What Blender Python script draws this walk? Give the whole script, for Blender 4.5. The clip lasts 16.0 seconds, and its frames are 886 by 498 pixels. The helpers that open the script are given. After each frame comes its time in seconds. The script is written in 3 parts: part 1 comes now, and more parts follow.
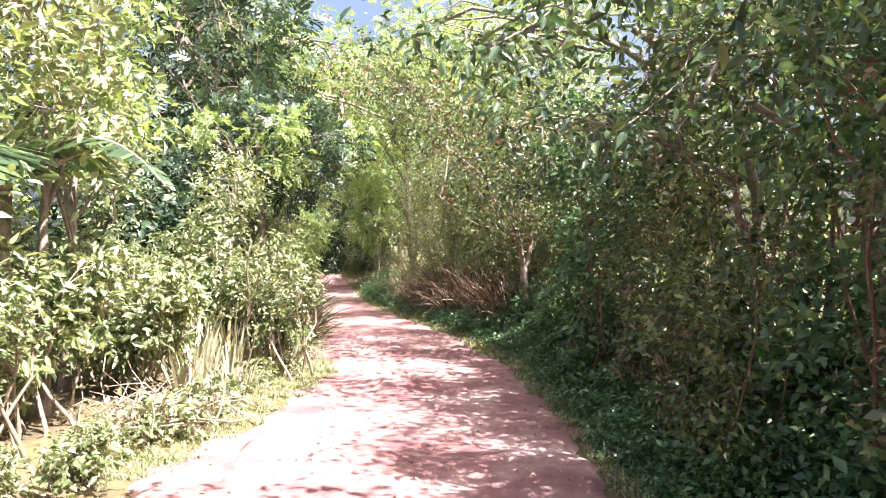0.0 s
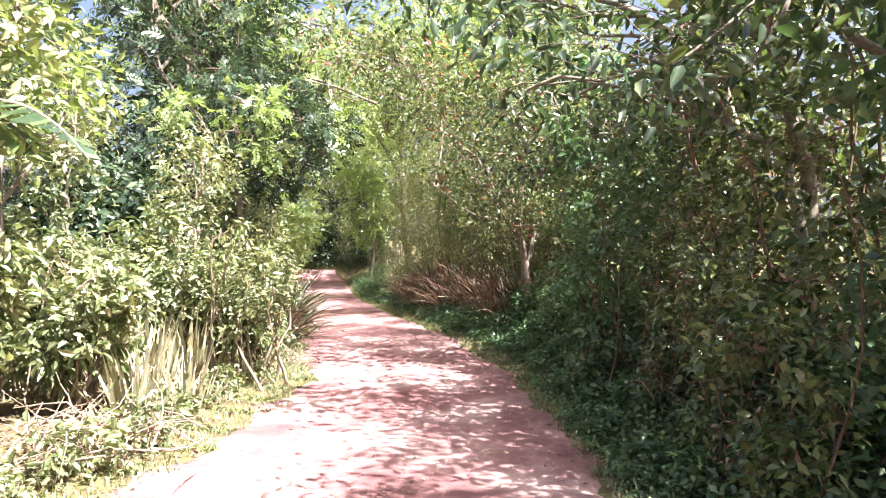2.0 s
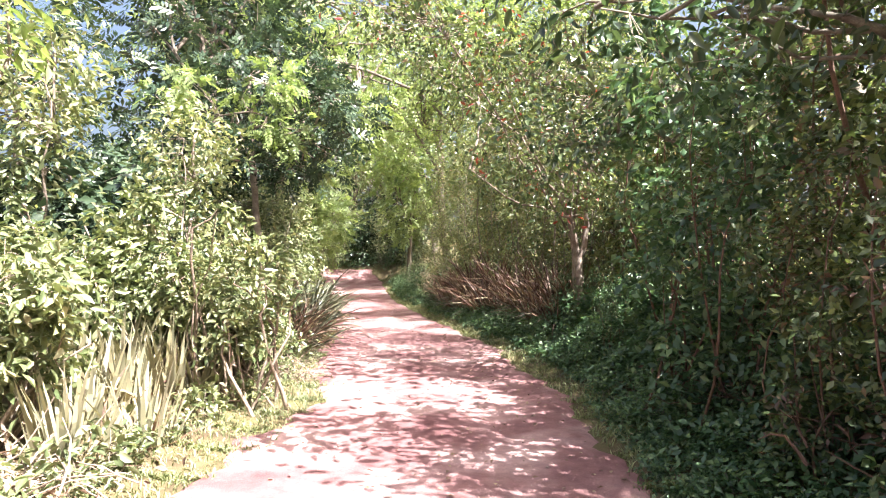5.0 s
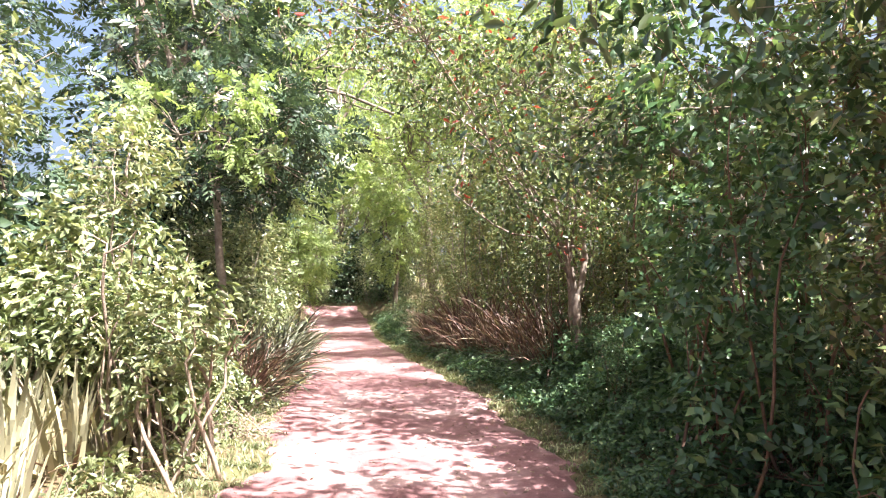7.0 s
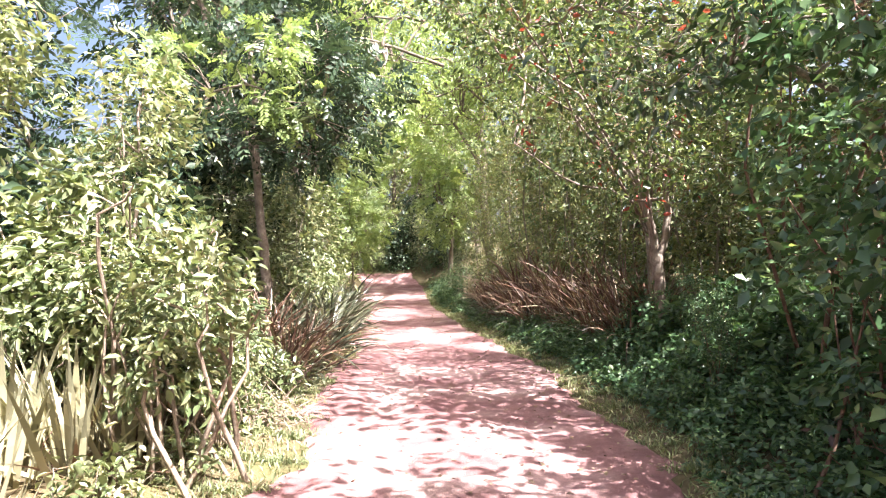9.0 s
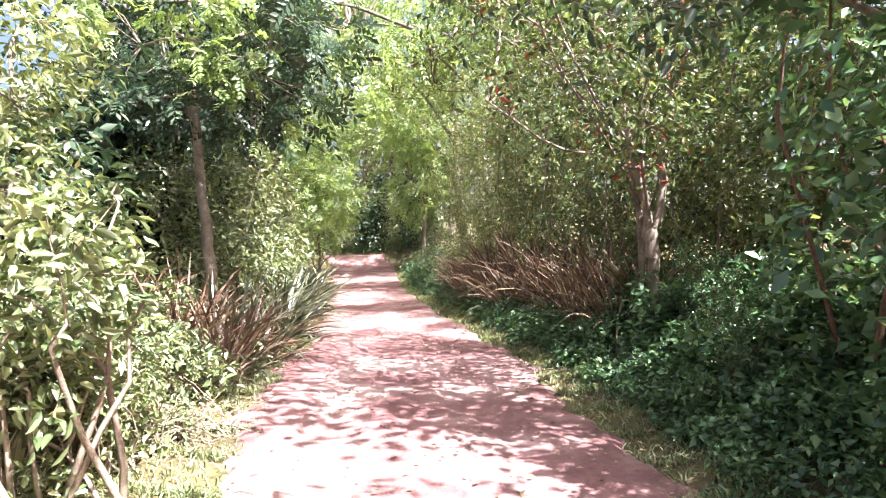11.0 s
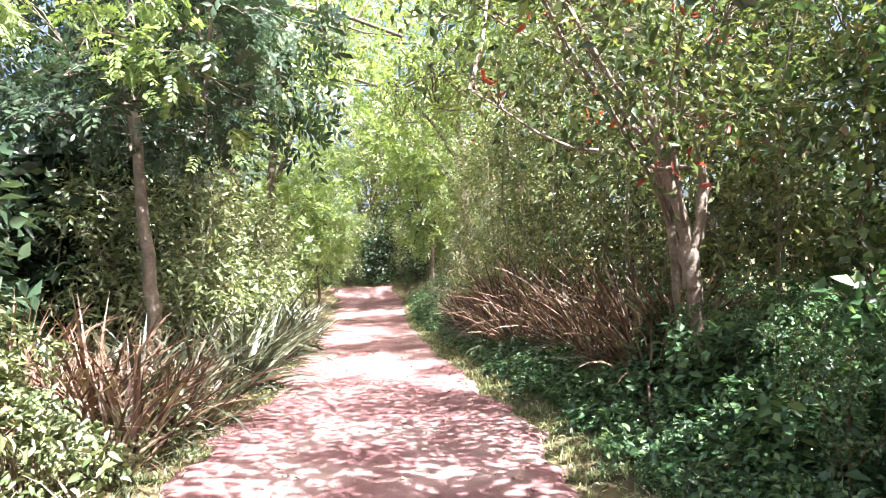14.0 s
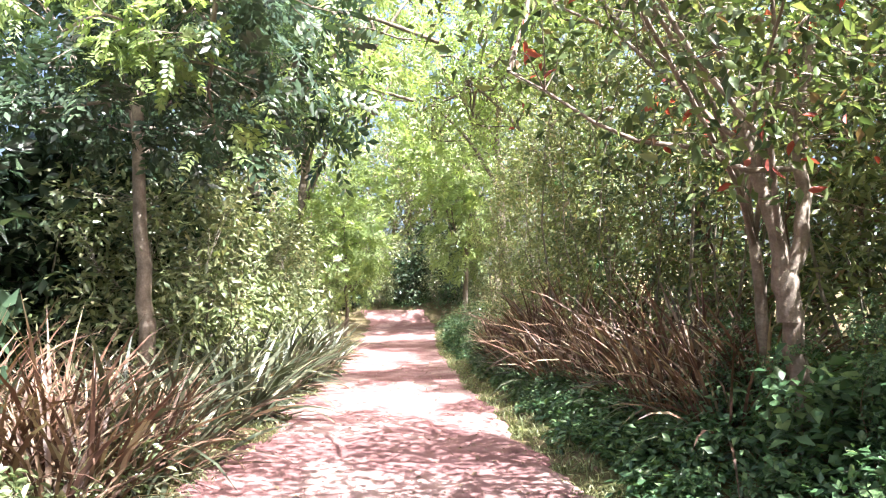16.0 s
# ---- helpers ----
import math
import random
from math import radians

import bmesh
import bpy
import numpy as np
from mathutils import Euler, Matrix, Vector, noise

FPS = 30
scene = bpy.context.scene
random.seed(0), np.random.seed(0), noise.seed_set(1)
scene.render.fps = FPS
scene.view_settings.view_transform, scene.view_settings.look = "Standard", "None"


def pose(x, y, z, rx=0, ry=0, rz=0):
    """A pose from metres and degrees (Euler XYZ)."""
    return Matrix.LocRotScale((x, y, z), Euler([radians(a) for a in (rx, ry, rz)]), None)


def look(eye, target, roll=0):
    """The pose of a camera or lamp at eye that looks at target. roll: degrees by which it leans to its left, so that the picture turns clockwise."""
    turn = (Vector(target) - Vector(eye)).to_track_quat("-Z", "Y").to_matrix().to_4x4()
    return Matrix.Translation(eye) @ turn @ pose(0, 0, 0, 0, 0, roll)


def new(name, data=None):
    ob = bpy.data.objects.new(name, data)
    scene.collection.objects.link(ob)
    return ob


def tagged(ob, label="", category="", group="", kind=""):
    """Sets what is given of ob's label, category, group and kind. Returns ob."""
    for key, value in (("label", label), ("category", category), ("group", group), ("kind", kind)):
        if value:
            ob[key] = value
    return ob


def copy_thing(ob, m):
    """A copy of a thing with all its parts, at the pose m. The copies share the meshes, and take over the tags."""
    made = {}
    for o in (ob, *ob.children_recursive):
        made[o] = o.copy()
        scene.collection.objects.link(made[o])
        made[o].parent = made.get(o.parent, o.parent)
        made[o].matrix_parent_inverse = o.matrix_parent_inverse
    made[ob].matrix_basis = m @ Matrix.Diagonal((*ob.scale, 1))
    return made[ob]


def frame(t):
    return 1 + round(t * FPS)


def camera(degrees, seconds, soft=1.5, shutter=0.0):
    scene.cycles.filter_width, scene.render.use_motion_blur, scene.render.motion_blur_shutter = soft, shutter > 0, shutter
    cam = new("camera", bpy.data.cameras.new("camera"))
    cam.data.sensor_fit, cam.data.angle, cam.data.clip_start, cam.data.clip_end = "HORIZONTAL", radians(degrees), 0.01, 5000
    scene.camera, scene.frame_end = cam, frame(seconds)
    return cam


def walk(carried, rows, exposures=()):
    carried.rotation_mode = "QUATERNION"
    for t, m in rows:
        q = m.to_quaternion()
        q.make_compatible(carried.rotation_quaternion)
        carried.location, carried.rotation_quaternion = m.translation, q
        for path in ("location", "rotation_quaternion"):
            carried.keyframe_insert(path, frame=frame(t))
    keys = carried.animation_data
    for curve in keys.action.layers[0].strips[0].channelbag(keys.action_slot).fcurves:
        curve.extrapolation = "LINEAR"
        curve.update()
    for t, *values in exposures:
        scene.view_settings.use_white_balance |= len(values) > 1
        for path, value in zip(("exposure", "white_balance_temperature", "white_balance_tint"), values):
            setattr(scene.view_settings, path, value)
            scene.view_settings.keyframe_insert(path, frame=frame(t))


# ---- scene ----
cam = camera(69.0, 16.0, 1.15)
METRES, EYE, TILT, LEAN, TURN = 10.0, 1.65, 2.2, 0.0, 0.0
ROWS = [
    (0.0, 0.0, 0.0, 0.0, 0.0, 0.0, -0.0),
    (0.5, -0.0012, 0.0315, -0.0038, 1.13, -3.24, 1.46),
    (1.0, 0.0122, 0.0651, -0.0053, -0.02, -3.32, 1.47),
    (1.5, 0.0117, 0.0965, -0.0072, 0.68, -0.01, -0.09),
    (2.0, 0.0073, 0.1264, -0.0063, -0.22, -0.4, 0.05),
    (2.5, 0.0149, 0.1558, -0.0067, 1.66, 2.15, -0.45),
    (3.0, 0.0131, 0.1895, -0.0133, 4.49, 0.01, 0.27),
    (3.5, 0.0085, 0.2248, -0.0162, 2.23, -3.9, 0.76),
    (6.0, 0.0176, 0.3745, -0.02, 4.09, 1.55, -0.12),
    (6.5, 0.0158, 0.4129, -0.0221, 1.83, 0.88, 0.43),
    (7.0, 0.0231, 0.4415, -0.023, 2.62, 2.92, -0.13),
    (7.5, 0.0216, 0.4675, -0.0256, 5.97, 1.08, 0.48),
    (8.0, 0.0121, 0.4992, -0.026, 3.78, 1.11, 0.51),
    (8.5, 0.0101, 0.5272, -0.0274, 5.7, 2.53, 1.45),
    (9.0, 0.0107, 0.5593, -0.0284, 7.51, -0.04, 1.06),
    (11.5, 0.0097, 0.7163, -0.0376, 5.06, -1.95, 1.27),
    (12.0, 0.0151, 0.7541, -0.0379, 7.07, -2.15, 1.6),
    (12.5, 0.0166, 0.7868, -0.0393, 6.94, -0.58, 0.17),
    (13.0, 0.0154, 0.8186, -0.0411, 6.03, -2.84, 1.07),
    (13.5, 0.0307, 0.8442, -0.0405, 9.21, 0.92, 1.79),
    (14.0, 0.0335, 0.8623, -0.0411, 6.85, 0.97, 2.51),
    (14.5, 0.0284, 0.8894, -0.0423, 8.43, 1.76, 1.65),
    (15.0, 0.032, 0.9197, -0.0473, 8.74, -1.41, 1.79),
    (15.5, 0.0356, 0.9457, -0.0451, 12.21, 0.74, 1.15),
    (16.0, 0.0256, 0.9754, -0.0464, 9.98, 3.26, 0.78),
]
walk(cam, [(t, pose(0, 0, EYE, TILT, LEAN, TURN) @ pose(METRES * x, METRES * y, METRES * z, 90 + pitch, roll, yaw)) for t, x, y, z, yaw, pitch, roll in ROWS],
     [(0.0, 2.62, 6150, 12), (9.0, 2.68, 6100, 13), (12.0, 2.84, 5850, 9), (16.0, 2.95, 5900, 8)])

# ---- world, sun, exposure ----
SUN = Vector((0.76, -0.56, 1.37)).normalized()
world = bpy.data.worlds.new("world")
scene.world = world
world.use_nodes = True
wn = world.node_tree.nodes
sky = wn.new("ShaderNodeTexSky")
sky.sky_type = "NISHITA"
sky.sun_disc = False
sky.dust_density = 10.0
sky.ozone_density = 0.3
sky.sun_elevation = math.asin(SUN.z)
sky.sun_rotation = math.atan2(SUN.x, SUN.y)
world.node_tree.links.new(sky.outputs[0], wn["Background"].inputs["Color"])
wn["Background"].inputs["Strength"].default_value = 0.065
lamp = bpy.data.lights.new("sun", "SUN")
lamp.energy, lamp.angle, lamp.color = 5.0, radians(0.53), (1.0, 0.95, 0.88)
new("sun", lamp).matrix_world = look(SUN * 60, (0, 0, 0))


# ---- materials ----
def shader(name):
    m = bpy.data.materials.new(name)
    m.use_nodes = True
    nt = m.node_tree
    return m, nt, nt.nodes["Principled BSDF"], nt.nodes["Material Output"]


def ramp(nt, source, stops):
    r = nt.nodes.new("ShaderNodeValToRGB")
    nt.links.new(source, r.inputs[0])
    while len(r.color_ramp.elements) < len(stops):
        r.color_ramp.elements.new(0.5)
    for e, (p, c) in zip(r.color_ramp.elements, stops):
        e.position, e.color = p, (*c, 1)
    return r.outputs[0]


def noise_tex(nt, scale, detail=4.0, rough=0.6):
    tc = nt.nodes.new("ShaderNodeNewGeometry")
    n = nt.nodes.new("ShaderNodeTexNoise")
    n.inputs["Scale"].default_value, n.inputs["Detail"].default_value, n.inputs["Roughness"].default_value = scale, detail, rough
    nt.links.new(tc.outputs["Position"], n.inputs["Vector"])
    return n.outputs[0]


def blend(nt, fac, a, b, mode="MIX"):
    m = nt.nodes.new("ShaderNodeMix")
    m.data_type, m.blend_type = "RGBA", mode
    for sock, v in ((m.inputs[0], fac), (m.inputs[6], a), (m.inputs[7], b)):
        if isinstance(v, (int, float)):
            sock.default_value = v
        elif isinstance(v, tuple):
            sock.default_value = (*v, 1)
        else:
            nt.links.new(v, sock)
    return m.outputs[2]


def bump(nt, p, height, strength, distance):
    b = nt.nodes.new("ShaderNodeBump")
    b.inputs["Strength"].default_value, b.inputs["Distance"].default_value = strength, distance
    nt.links.new(height, b.inputs["Height"])
    nt.links.new(b.outputs[0], p.inputs["Normal"])


def leaf_mat(name, stops, rough=0.45, glow=0.35, patch=1.2):
    """A leaf that lets some light through; each leaf has a tone of its own."""
    m, nt, p, out = shader(name)
    at = nt.nodes.new("ShaderNodeAttribute")
    at.attribute_name = "tone"
    stops = [(q, tuple(0.84 * v + 0.16 * (0.3 * c[0] + 0.55 * c[1] + 0.15 * c[2]) * f for v, f in zip(c, (1.12, 0.96, 1.0)))) for q, c in stops]
    col = ramp(nt, at.outputs["Fac"], stops)
    wide = ramp(nt, noise_tex(nt, patch, 2), [(0.3, (0.72, 0.78, 0.75)), (0.7, (1.25, 1.2, 1.0))])
    col = blend(nt, 0.8, col, wide, "MULTIPLY")
    nt.links.new(col, p.inputs["Base Color"])
    p.inputs["Roughness"].default_value = rough
    p.inputs["Specular IOR Level"].default_value = 0.65
    tr = nt.nodes.new("ShaderNodeBsdfTranslucent")
    warm = blend(nt, 1.0, col, (1.3, 1.35, 0.75), "MULTIPLY")
    nt.links.new(warm, tr.inputs["Color"])
    mix = nt.nodes.new("ShaderNodeMixShader")
    mix.inputs[0].default_value = glow
    nt.links.new(p.outputs[0], mix.inputs[1])
    nt.links.new(tr.outputs[0], mix.inputs[2])
    nt.links.new(mix.outputs[0], out.inputs["Surface"])
    return m


def bark_mat(name, dark, light, scale=9):
    m, nt, p, _ = shader(name)
    n = noise_tex(nt, scale, 6, 0.7)
    fine = noise_tex(nt, scale * 7, 3)
    col = ramp(nt, n, [(0.32, dark), (0.55, tuple((a + b) / 2 for a, b in zip(dark, light))), (0.68, light)])
    col = blend(nt, 0.5, col, ramp(nt, fine, [(0.3, (0.6, 0.6, 0.6)), (0.7, (1.3, 1.3, 1.3))]), "MULTIPLY")
    nt.links.new(col, p.inputs["Base Color"])
    p.inputs["Roughness"].default_value = 0.85
    bump(nt, p, fine, 0.6, 0.01)
    return m


def soil_mat(name, stops, grain=(0.75, 1.2), relief=0.6):
    m, nt, p, _ = shader(name)
    big, mid, fine = noise_tex(nt, 0.9, 4), noise_tex(nt, 7, 5, 0.7), noise_tex(nt, 60, 4, 0.7)
    col = ramp(nt, big, stops)
    col = blend(nt, 0.75, col, ramp(nt, mid, [(0.3, (0.68, 0.64, 0.64)), (0.7, (1.25, 1.22, 1.2))]), "MULTIPLY")
    col = blend(nt, 0.6, col, ramp(nt, fine, [(0.3, (grain[0],) * 3), (0.7, (grain[1],) * 3)]), "MULTIPLY")
    nt.links.new(col, p.inputs["Base Color"])
    p.inputs["Roughness"].default_value = 0.95
    p.inputs["Specular IOR Level"].default_value = 0.2
    bump(nt, p, blend(nt, 0.5, mid, fine), relief, 0.03)
    return m


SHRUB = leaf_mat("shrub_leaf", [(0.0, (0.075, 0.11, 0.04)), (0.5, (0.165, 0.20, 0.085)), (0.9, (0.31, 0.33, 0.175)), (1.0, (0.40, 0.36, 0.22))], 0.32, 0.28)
HEDGE = leaf_mat("hedge_leaf", [(0.0, (0.035, 0.06, 0.022)), (0.6, (0.10, 0.15, 0.048)), (0.88, (0.20, 0.245, 0.085)), (0.96, (0.25, 0.27, 0.10)), (0.97, (0.17, 0.10, 0.05)), (1.0, (0.22, 0.13, 0.07))], 0.28, 0.3)
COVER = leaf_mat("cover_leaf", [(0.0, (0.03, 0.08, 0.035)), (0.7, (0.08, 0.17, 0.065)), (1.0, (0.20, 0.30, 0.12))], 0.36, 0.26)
FINE = leaf_mat("fine_leaf", [(0.0, (0.09, 0.125, 0.05)), (0.6, (0.18, 0.215, 0.085)), (0.88, (0.27, 0.29, 0.12)), (0.96, (0.29, 0.23, 0.13)), (1.0, (0.30, 0.18, 0.12))], 0.36, 0.4)
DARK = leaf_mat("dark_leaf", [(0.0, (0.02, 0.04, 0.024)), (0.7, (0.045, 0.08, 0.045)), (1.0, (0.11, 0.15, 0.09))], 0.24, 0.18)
LIME = leaf_mat("lime_leaf", [(0.0, (0.15, 0.22, 0.07)), (0.7, (0.25, 0.33, 0.11)), (1.0, (0.36, 0.42, 0.17))], 0.45, 0.45)
BIG = leaf_mat("overhanging_leaf", [(0.0, (0.03, 0.06, 0.03)), (0.7, (0.055, 0.10, 0.045)), (1.0, (0.13, 0.17, 0.06))], 0.3, 0.3)
RED = leaf_mat("red_leaf", [(0.0, (0.30, 0.03, 0.025)), (1.0, (0.48, 0.08, 0.06))], 0.5, 0.35)
GRASS = leaf_mat("grass_leaf", [(0.0, (0.12, 0.16, 0.065)), (0.6, (0.22, 0.25, 0.11)), (1.0, (0.38, 0.36, 0.21))], 0.6, 0.3)
BLADE = leaf_mat("blade_leaf", [(0.0, (0.035, 0.045, 0.028)), (0.6, (0.07, 0.08, 0.05)), (0.92, (0.15, 0.145, 0.095)), (1.0, (0.36, 0.34, 0.25))], 0.35, 0.12)
PALE_BLADE = leaf_mat("pale_blade", [(0.0, (0.16, 0.15, 0.09)), (0.6, (0.28, 0.26, 0.16)), (1.0, (0.42, 0.39, 0.26))], 0.5, 0.12)
RUST = leaf_mat("dry_blade", [(0.0, (0.07, 0.03, 0.022)), (0.6, (0.15, 0.068, 0.045)), (0.86, (0.24, 0.145, 0.09)), (1.0, (0.40, 0.34, 0.23))], 0.6, 0.15)
LITTER = leaf_mat("litter", [(0.0, (0.09, 0.05, 0.035)), (0.6, (0.22, 0.13, 0.08)), (1.0, (0.42, 0.33, 0.22))], 0.7, 0.1)
BARK = bark_mat("bark", (0.06, 0.045, 0.035), (0.24, 0.19, 0.145))
PALE = bark_mat("pale_bark", (0.12, 0.085, 0.065), (0.36, 0.29, 0.24), 6)
TWIG = bark_mat("twig", (0.10, 0.08, 0.06), (0.30, 0.26, 0.20), 14)
RUSSET = bark_mat("russet_stick", (0.09, 0.05, 0.036), (0.26, 0.15, 0.10), 14)
DRY = bark_mat("dry_stick", (0.16, 0.11, 0.08), (0.44, 0.35, 0.27), 14)
ROAD = soil_mat("red_earth", [(0.3, (0.15, 0.07, 0.073)), (0.48, (0.24, 0.13, 0.13)), (0.66, (0.40, 0.275, 0.265))])
EARTH = soil_mat("brown_earth", [(0.35, (0.085, 0.065, 0.04)), (0.55, (0.13, 0.105, 0.055)), (0.7, (0.10, 0.11, 0.04))])
STONE = bark_mat("stone", (0.22, 0.14, 0.12), (0.48, 0.40, 0.36), 20)

# ---- ground and road ----
LEFT = ((-30, -2.9), (0, -2.6), (6, -2.45), (8.1, -2.15), (9.4, -1.95), (11.4, -1.98), (12.4, -2.3), (13.5, -2.65), (15, -2.9), (17, -3.15), (19, -3.7), (24, -4.7), (27, -5.5), (32, -6.9), (43, -9.6), (60, -17))
RIGHT = ((-30, 1.3), (0, 1.4), (6, 1.45), (8.7, 1.37), (11, 1.2), (13.4, 0.75), (15, 0.45), (17.4, -0.2), (19.2, -0.7), (21.7, -1.4), (31, -3.6), (43, -6.0), (60, -13))
RISE = ((-30, -0.3), (0, -0.1), (8, -0.05), (13, 0.05), (17, 0.15), (32, 0.22), (37, 0.4), (43, 0.7), (60, 1.6))


def curve_at(table, v):
    return np.interp(v, [r[0] for r in table], [r[1] for r in table])


def swell(x, y, k=1.0):
    """Smooth small unevenness."""
    return (np.sin(x * 2.3 * k + 1.7 * np.sin(y * 1.1 * k)) + np.sin(y * 2.9 * k + 1.3 * np.sin(x * 1.7 * k)) + 0.6 * np.sin((x + y) * 5.1 * k)) / 2.6


def height(x, y):
    x, y = np.asarray(x, float), np.asarray(y, float)
    base = curve_at(RISE, y)
    r, l = x - curve_at(RIGHT, y), curve_at(LEFT, y) - x
    r, l = np.clip(r, 0, 60), np.clip(l, 0, 60)
    up = 0.75 * (1 - np.exp(-(r / 1.3) ** 2)) + 0.10 * np.clip(r - 2, 0, 10)
    side = 0.18 * (1 - np.exp(-(l / 0.8) ** 2)) - 0.03 * np.clip(l - 3, 0, 12)
    rough = 0.012 + 0.05 * np.clip(np.maximum(r, l), 0, 1)
    far = np.clip((y - 43) / 5, 0, 1) * 1.2
    return base + up + side + rough * swell(x, y) + far


def from_arrays(name, verts, faces, mat, tone=None, smooth=False, parent=None):
    """A mesh object from coordinate and index arrays (all faces with the same number of corners)."""
    verts, faces = np.asarray(verts, np.float32), np.asarray(faces, np.int32)
    me = bpy.data.meshes.new(name)
    n = faces.shape[1]
    me.vertices.add(len(verts))
    me.vertices.foreach_set("co", verts.ravel())
    me.loops.add(faces.size)
    me.loops.foreach_set("vertex_index", faces.ravel())
    me.polygons.add(len(faces))
    me.polygons.foreach_set("loop_start", np.arange(0, faces.size, n, dtype=np.int32))
    me.polygons.foreach_set("loop_total", np.full(len(faces), n, np.int32))
    if smooth:
        me.polygons.foreach_set("use_smooth", np.ones(len(faces), bool))
    if tone is not None:
        a = me.attributes.new("tone", "FLOAT", "FACE")
        a.data.foreach_set("value", np.asarray(tone, np.float32))
    me.materials.append(mat)
    me.update(calc_edges=True)
    ob = new(name, me)
    if parent:
        ob.parent = parent
    return ob


def grid_faces(nx, ny):
    i = np.arange((ny - 1) * nx).reshape(ny - 1, nx)[:, :-1].ravel()
    return np.stack([i, i + 1, i + nx + 1, i + nx], 1)


gx = np.concatenate([[-900, -300, -100, -50, -30, -20], np.arange(-14, 9.01, 0.25), [14, 20, 30, 50, 100, 300, 900]])
gy = np.concatenate([[-900, -300, -100, -50, -25, -12], np.arange(-6, 48.01, 0.35), [52, 60, 80, 120, 300, 900]])
X, Y = np.meshgrid(gx, gy)
tagged(from_arrays("ground", np.stack([X, Y, height(X, Y)], -1).reshape(-1, 3), grid_faces(len(gx), len(gy)), EARTH, smooth=True),
       "brown earth ground under weeds and leaf litter", "ground", kind="structure")

ry_ = np.arange(-12, 46.01, 0.18)
u = np.linspace(0, 1, 28)
L_ = curve_at(LEFT, ry_) + 0.12 * np.sin(ry_ * 1.9) + 0.08 * np.sin(ry_ * 5.3 + 1) + 0.05 * np.sin(ry_ * 13)
R_ = curve_at(RIGHT, ry_) + 0.08 * np.sin(ry_ * 1.6 + 2) + 0.06 * np.sin(ry_ * 4.7) + 0.05 * np.sin(ry_ * 11)
RX = L_[:, None] + (R_ - L_)[:, None] * u[None]
RY = np.repeat(ry_[:, None], len(u), 1)
crown = 0.03 - 0.05 * np.exp(-((u - 0.3) / 0.09) ** 2) - 0.05 * np.exp(-((u - 0.72) / 0.09) ** 2)
edge = -0.06 * (np.clip(1 - u / 0.04, 0, 1) + np.clip(1 - (1 - u) / 0.04, 0, 1))
RZ = height(RX, RY) + 0.02 + crown[None] * 0.6 + edge[None] + 0.008 * swell(RX, RY, 4)
tagged(from_arrays("road", np.stack([RX, RY, RZ], -1).reshape(-1, 3), grid_faces(len(u), len(ry_)), ROAD, smooth=True),
       "red earth lane with dusty pale wheel tracks", "dirt road", kind="structure")


# ---- plant building ----
def unit(v):
    return v / np.maximum(np.linalg.norm(v, axis=-1, keepdims=True), 1e-6)


def leaves(rng, pos, out, length, width, shape="oval", up=1.0, droop=0.25, spread=0.9):
    """Vertices, triangles and tones of one folded leaf at each place."""
    n = len(pos)
    nor = unit(rng.normal(size=(n, 3)) * spread + np.array([0, 0, up]) + out * 0.75)
    d = rng.normal(size=(n, 3)) + out * 0.9 - np.array([0, 0, droop])
    d = unit(d - nor * (d * nor).sum(1, keepdims=True))
    s = np.cross(d, nor)
    ln = (length * rng.uniform(0.6, 1.3, n))[:, None]
    wd = ln * width / length * 0.5
    fold = rng.uniform(0.1, 0.45, n)[:, None] * wd
    if shape == "diamond":
        v = np.stack([pos, pos + d * ln * 0.45 + s * wd + nor * fold, pos + d * ln - nor * ln * 0.12, pos + d * ln * 0.45 - s * wd + nor * fold], 1)
        f = np.array([[0, 1, 2], [0, 2, 3]])
    else:
        v = np.stack([pos, pos + d * ln * 0.28 + s * wd * 0.85 + nor * fold, pos + d * ln * 0.66 + s * wd * 0.8 + nor * fold * 0.6, pos + d * ln - nor * ln * 0.18,
                      pos + d * ln * 0.66 - s * wd * 0.8 + nor * fold * 0.6, pos + d * ln * 0.28 - s * wd * 0.85 + nor * fold], 1)
        f = np.array([[0, 1, 2], [0, 2, 3], [0, 3, 4], [0, 4, 5]])
    k = v.shape[1]
    faces = (np.arange(n)[:, None, None] * k + f[None]).reshape(-1, 3)
    return v.reshape(-1, 3), faces, np.repeat(rng.uniform(0, 1, n), len(f))


